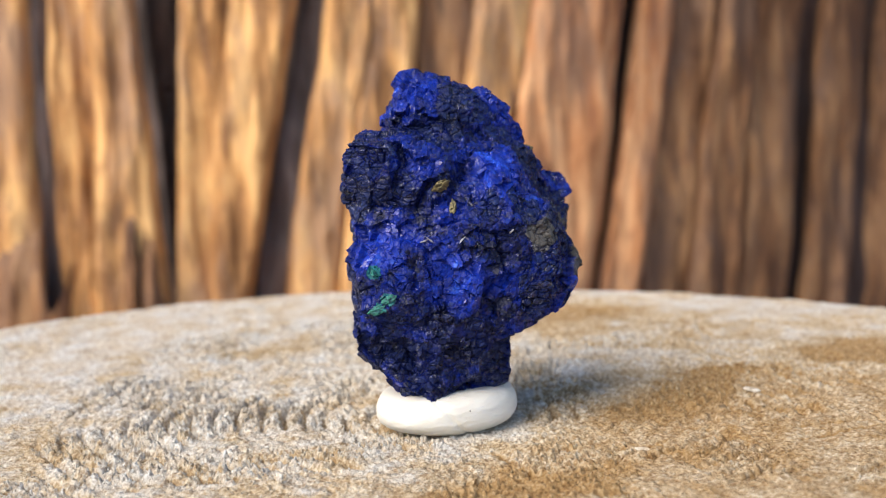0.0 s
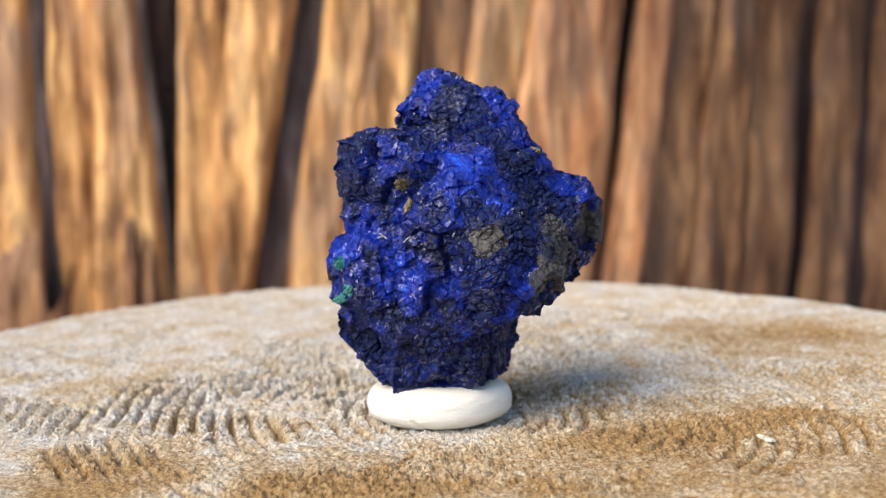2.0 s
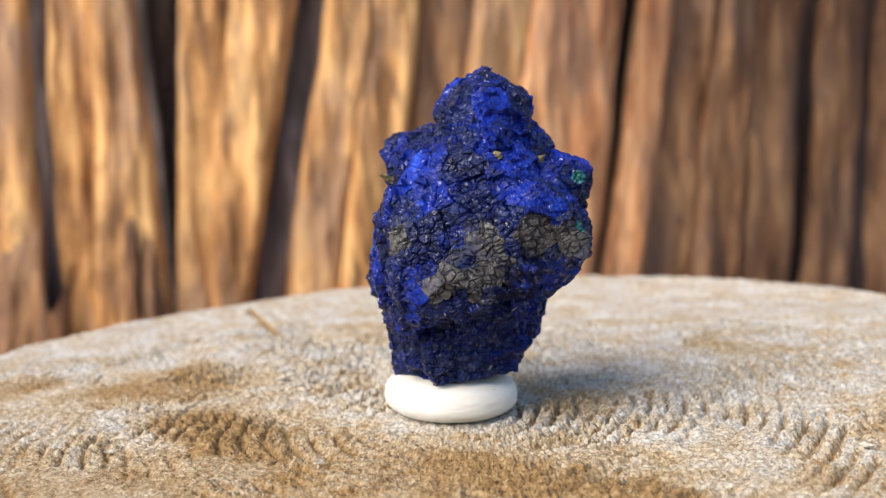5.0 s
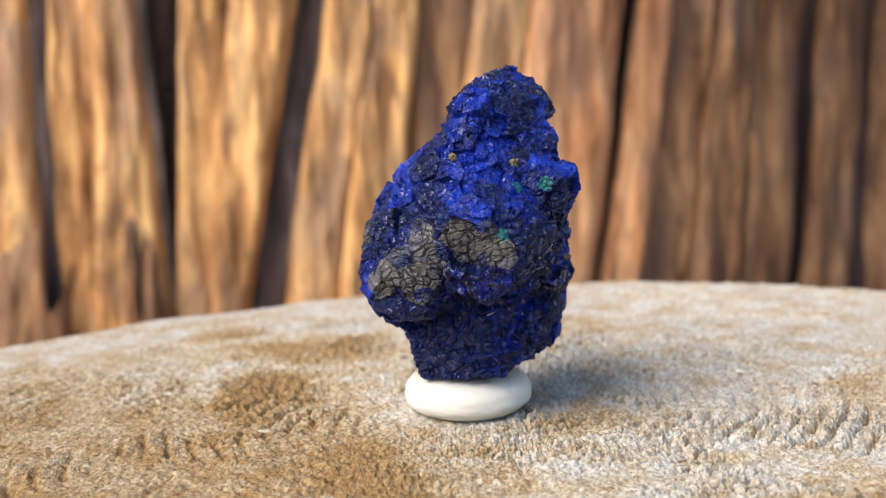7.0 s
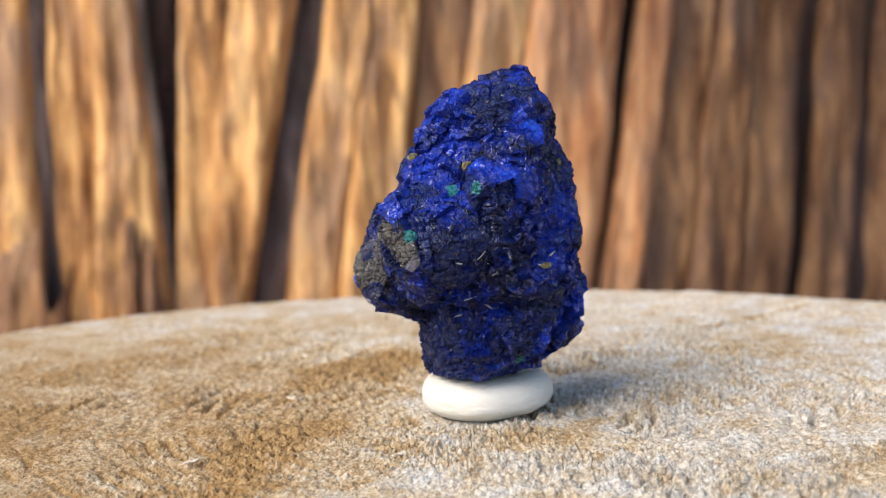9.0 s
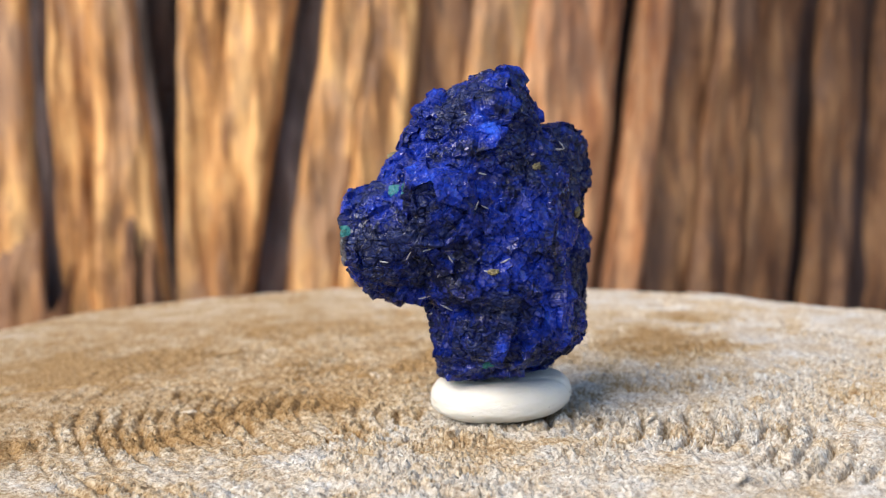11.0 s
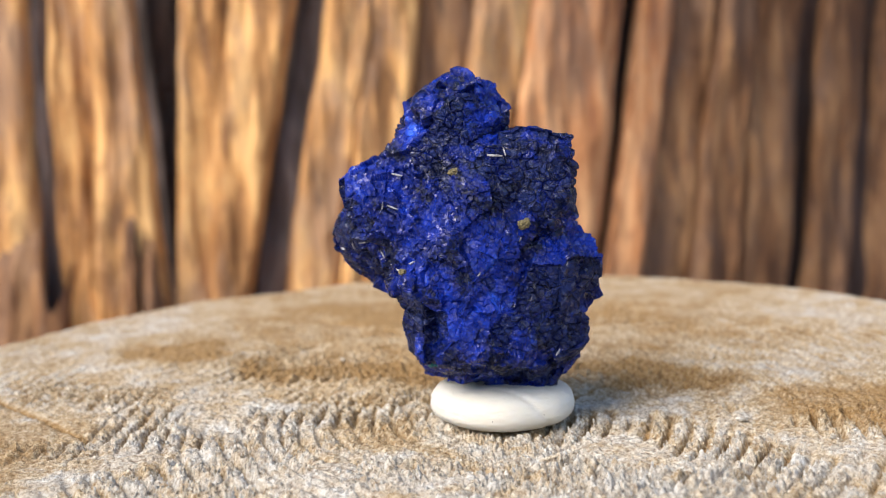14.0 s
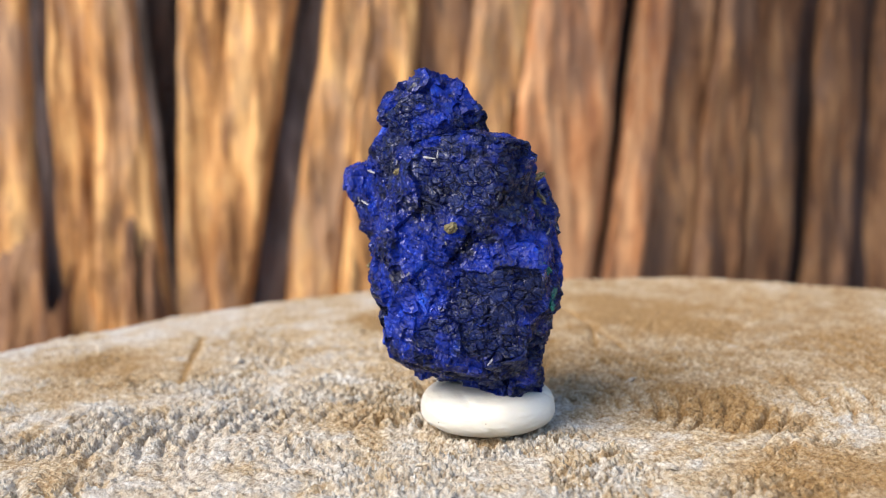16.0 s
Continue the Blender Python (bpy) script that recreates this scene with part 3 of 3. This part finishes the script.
# Where the crystals carry a grey-brown film, bright powdery blue, dull cracked plates, green traces or a hollow (millimetres).
DUSTY = ((8.4, -8.0, 22.5), (12.4, -2.6, 18.7), (12.2, 6.9, 22.4), (11.1, 1.3, 22.5), (13.5, -3.6, 17.3), (11.8, 10.9, 22), (13, 2, 19.5), (13, 9, 21), (13.2, 0, 17.5))
VIVID = (
    (-5.2, -1.6, 39.3), (5.6, 1.4, 35), (2.9, -5.7, 30.8), (-2.3, -11.1, 20.1), (-8.3, -11.3, 20.9), (11.1, 5.8, 28.2), (11.3, -6.3, 19), (8.5, 4.6, 31.1), (12.4, 7.3, 27.4), (6, -6.2, 28.8),
    (3.8, 3.4, 38), (12.7, 8.9, 26.6), (3.5, 12.7, 29.9), (-4.1, 9.4, 34.5), (-5, 10.9, 19.3), (0.4, 12.5, 30.1), (-10.5, 8, 24.5), (-6.8, 7.2, 38.4), (-8.2, 8.7, 25.8), (-12.5, 4.6, 21.2),
    (-13.9, -3.5, 19), (-12.1, 1, 32.7), (-13.1, 3.4, 14.9), (-10.5, -7.9, 22.6),
)
PLATES = (
    (-2.5, -1.4, 37.5), (-9.9, -8.4, 30.5), (6.6, -9.6, 16.7), (2.2, -6.9, 7.6), (-5.5, -9, 8.4), (-3.6, -2.9, 34.7), (7.7, -1.7, 30.2), (9.9, -6.6, 22.7), (-7, -9.2, 9.3), (12, 6.9, 23.1),
    (2.7, -2.3, 33.7), (12.8, -1.8, 17.9), (4.8, -1.8, 9), (4.5, 1.8, 9.5), (3, 14.3, 25.5), (-12.2, 0.4, 31.9), (0.3, 6, 36.7), (-11.7, -3.2, 32.1), (-9.1, 4.4, 37.1), (4.8, 14, 22.4),
    (-13.9, -3.5, 16.6), (-6.3, 9.2, 13.4), (-10.1, 4.7, 34.6), (-13.8, -1.6, 12.1), (-13.5, -7.3, 16.6),
)
HOLLOWS = (
    (-5.8, -7.2, 31), (-3.7, -8.6, 26.5), (-2.3, -10.8, 17), (-1.4, -10.3, 10.9), (-8.3, -10, 11.1), (0.9, -7.1, 29), (7.3, -4.8, 27.6), (3.7, 6.6, 12.8), (-9.4, 8.3, 11.2),
    (-5.8, 10, 29.5), (-11.9, -1.4, 20), (-12.9, -9.5, 14.5), (-13.6, -0.2, 25.5),
)
UNDERCUT = ((8, -1.5, 12), (7.6, 2, 12), (6, 5, 12.8))
GREEN = ((-10.7, -11.1, 19.1), (-10.4, -11.8, 14.9), (-9.2, -11.9, 16.1), (4, 12.9, 28.2), (11.5, 11.9, 23.6), (5.9, 10.2, 27.8), (-3.7, 6.8, 7))


THREADS = (
    (-5, -10.5, 22.3), (0.6, -9.7, 22.2), (4.9, -9.9, 22.8), (-4.2, -10.3, 22.3), (-0.7, -10.6, 22.5), (12.2, -3.7, 13.7), (4.4, 5.9, 13), (6.5, 13.5, 20.3), (0.8, 8.1, 14), (0.6, 9.5, 18.7), (-0.6, 7.5, 12.5),
    (-4.4, 11.1, 18.7), (3.4, 8.4, 15.4), (-0.6, 10.9, 20), (-6.4, 10.3, 20.1), (-5.3, 10.7, 29.9), (-4.8, 11.1, 25.8), (3.8, 13.2, 20.8), (1, 9.7, 19.2), (-12, 1.6, 32), (-3.8, 12, 26.1), (-13, -4.9, 8.8),
    (-11.8, 4.1, 18.7), (1.6, 12.7, 21.4), (-13.2, -0.6, 22.2), (-12.3, 0.5, 32.3),
)


def nugget(top, name, at, a, b, c, turn, mat, label):
    """A small crust, chip or thread seated in the crystal faces (millimetres)."""
    best = None
    for ob in top.children:
        if ob.name.split(".")[0] in ("body", "crystal"):
            hit, co, normal, _ = ob.closest_point_on_mesh(Vector(at) * 0.001)
            if hit and (best is None or (co - Vector(at) * 0.001).length < best[2]):
                best = (co.copy(), normal.copy(), (co - Vector(at) * 0.001).length)
    co, normal, _ = best
    bm = bmesh.new()
    bmesh.ops.create_icosphere(bm, subdivisions=3, radius=1.0)
    m = Matrix.Translation(co) @ normal.to_track_quat("Z", "Y").to_matrix().to_4x4() @ Matrix.Rotation(radians(turn), 4, "Z") @ Matrix.Diagonal((a / 1000, b / 1000, c / 1000, 1))
    seed = Vector(at)
    for v in bm.verts:
        k = v.co * 1.7 + seed
        v.co = m @ (v.co * (1 + 0.45 * noise.noise(k) + 0.35 * noise.noise(k * 2.7)))
    part(name, bm, mat, top, label)


def specimen():
    top = tagged(new("azurite_specimen", None), "deep blue azurite crystal cluster standing on white putty", "mineral specimen")
    lump(top, "body", -2.7, 0.1, 20.4, 9.6, 9.9, 9.6, 13, -7, -3)
    lump(top, "body", -3.6, -1.2, 15.2, 9.1, 9.2, 10.2, 7, 16, -7)
    lump(top, "body", -2.7, 1.6, 26.3, 8.0, 10.3, 7.5, 43, 0, -34)
    lump(top, "body", 4.1, 1.8, 24.0, 8.8, 6.2, 7.5, 60, 71, -48)
    lump(top, "body", -6.3, -1.7, 26.7, 6.7, 7.4, 7.4, -4, 4, -3)
    lump(top, "body", 4.9, -1.7, 19.4, 7.9, 7.2, 6.0, 104, -65, 169)
    lump(top, "body", 3.8, -3.6, 16.5, 6.1, 8.3, 6.4, 19, 6, -86)
    lump(top, "body", 2.8, -1.6, 23.3, 6.3, 7.9, 6.2, 0, 134, 166)
    lump(top, "body", 6.6, 6.9, 22.2, 5.7, 6.5, 6.1, 44, 13, 0)
    lump(top, "crystal", -2.7, 2.4, 34.4, 7.1, 5.0, 5.0, -56, -21, 176)
    lump(top, "crystal", -1.4, -1.6, 8.3, 4.1, 5.8, 6.2, 48, -99, 143, square=5.5)
    lump(top, "crystal", -8.7, -6.3, 17.4, 5.2, 5.5, 5.2, 66, -94, -66)
    lump(top, "crystal", -3.5, -5.3, 9.9, 8.2, 2.9, 4.4, 82, -81, -28, square=5.5)
    lump(top, "crystal", 0.3, 10.4, 26.3, 4.5, 3.9, 4.7, -84, -71, 114)
    lump(top, "crystal", -10.0, -6.4, 11.8, 3.8, 3.6, 3.7, 129, -101, 53)
    lump(top, "crystal", -4.4, 6.6, 11.3, 3.0, 3.5, 3.1, -65, -161, 92)
    lump(top, "crystal", 3.8, 3.3, 34.5, 2.3, 2.3, 4.7, 39, -174, 105)
    lump(top, "crystal", -4.6, -0.1, 36.8, 2.4, 2.4, 3.5, -28, 9, 30)
    lump(top, "crystal", 2.5, -4.8, 28.9, 2.8, 2.5, 2.5, 177, 48, -61)
    lump(top, "crystal", -9.9, -4.3, 30.2, 3.3, 4.3, 4.0, 8, 6, -18, square=7.0)
    lump(top, "crystal", -8.1, -7.8, 6.9, 1.7, 1.7, 2.9, 43, 0, -68)
    lump(top, "crystal", 5.0, 7.4, 15.8, 1.7, 1.7, 2.3, 44, -109, -4)
    grow_body(top)
    for x, y, z, a, b, turn in ((-10.7, -11.1, 19.1, 0.9, 0.6, 40), (-10.4, -11.8, 14.9, 1.3, 0.6, 20), (-9.2, -11.9, 16.1, 1.1, 0.6, 30), (4.0, 12.9, 28.2, 0.6, 0.4, 60), (11.5, 11.9, 23.6, 0.5, 0.3, 10)):
        nugget(top, "malachite_crust", (x, y, z), a * 0.8, b * 0.7, 0.22, turn, MALACHITE, "bright green malachite crust")
    for x, y, z, a, b, turn in ((-2.9, -8.7, 28.1, 1.5, 0.8, 80), (-1.4, -9.7, 26.1, 0.8, 0.4, 70), (8.0, 3.6, 31.8, 0.7, 0.5, 20), (3.6, 8.9, 30.4, 0.7, 0.5, 50), (-5.1, 11.3, 18.6, 0.7, 0.35, 0), (-9.3, 5.4, 29.8, 0.6, 0.4, 10), (-13.9, -1.1, 23.7, 0.8, 0.6, 30)):
        nugget(top, "matrix_chip", (x, y, z), a, b, 0.4, turn, CHIP, "olive tan chip of host rock")
    rng = random.Random(4)
    for x, y, z in THREADS:
        nugget(top, "pale_thread", (x, y, z), rng.uniform(0.35, 0.9), 0.09, 0.12, rng.uniform(0, 180), THREAD, "thin pale mineral thread")
    return top


STUMP, PAD, ROCK = stump(), putty(), specimen()


def motions():
    turns = (0.0, -17.8, -35.1, -52.5, -70.0, -87.7, -105.3, -123.0, -140.9, -158.6, -176.1, -193.7, -211.2, -229.0, -246.9, -265.0, -283.3)
    for thing in (STUMP, PAD, ROCK):
        walk(thing, [(float(t), pose(0, 0, 0, 0, 0, a)) for t, a in enumerate(turns)])


motions()
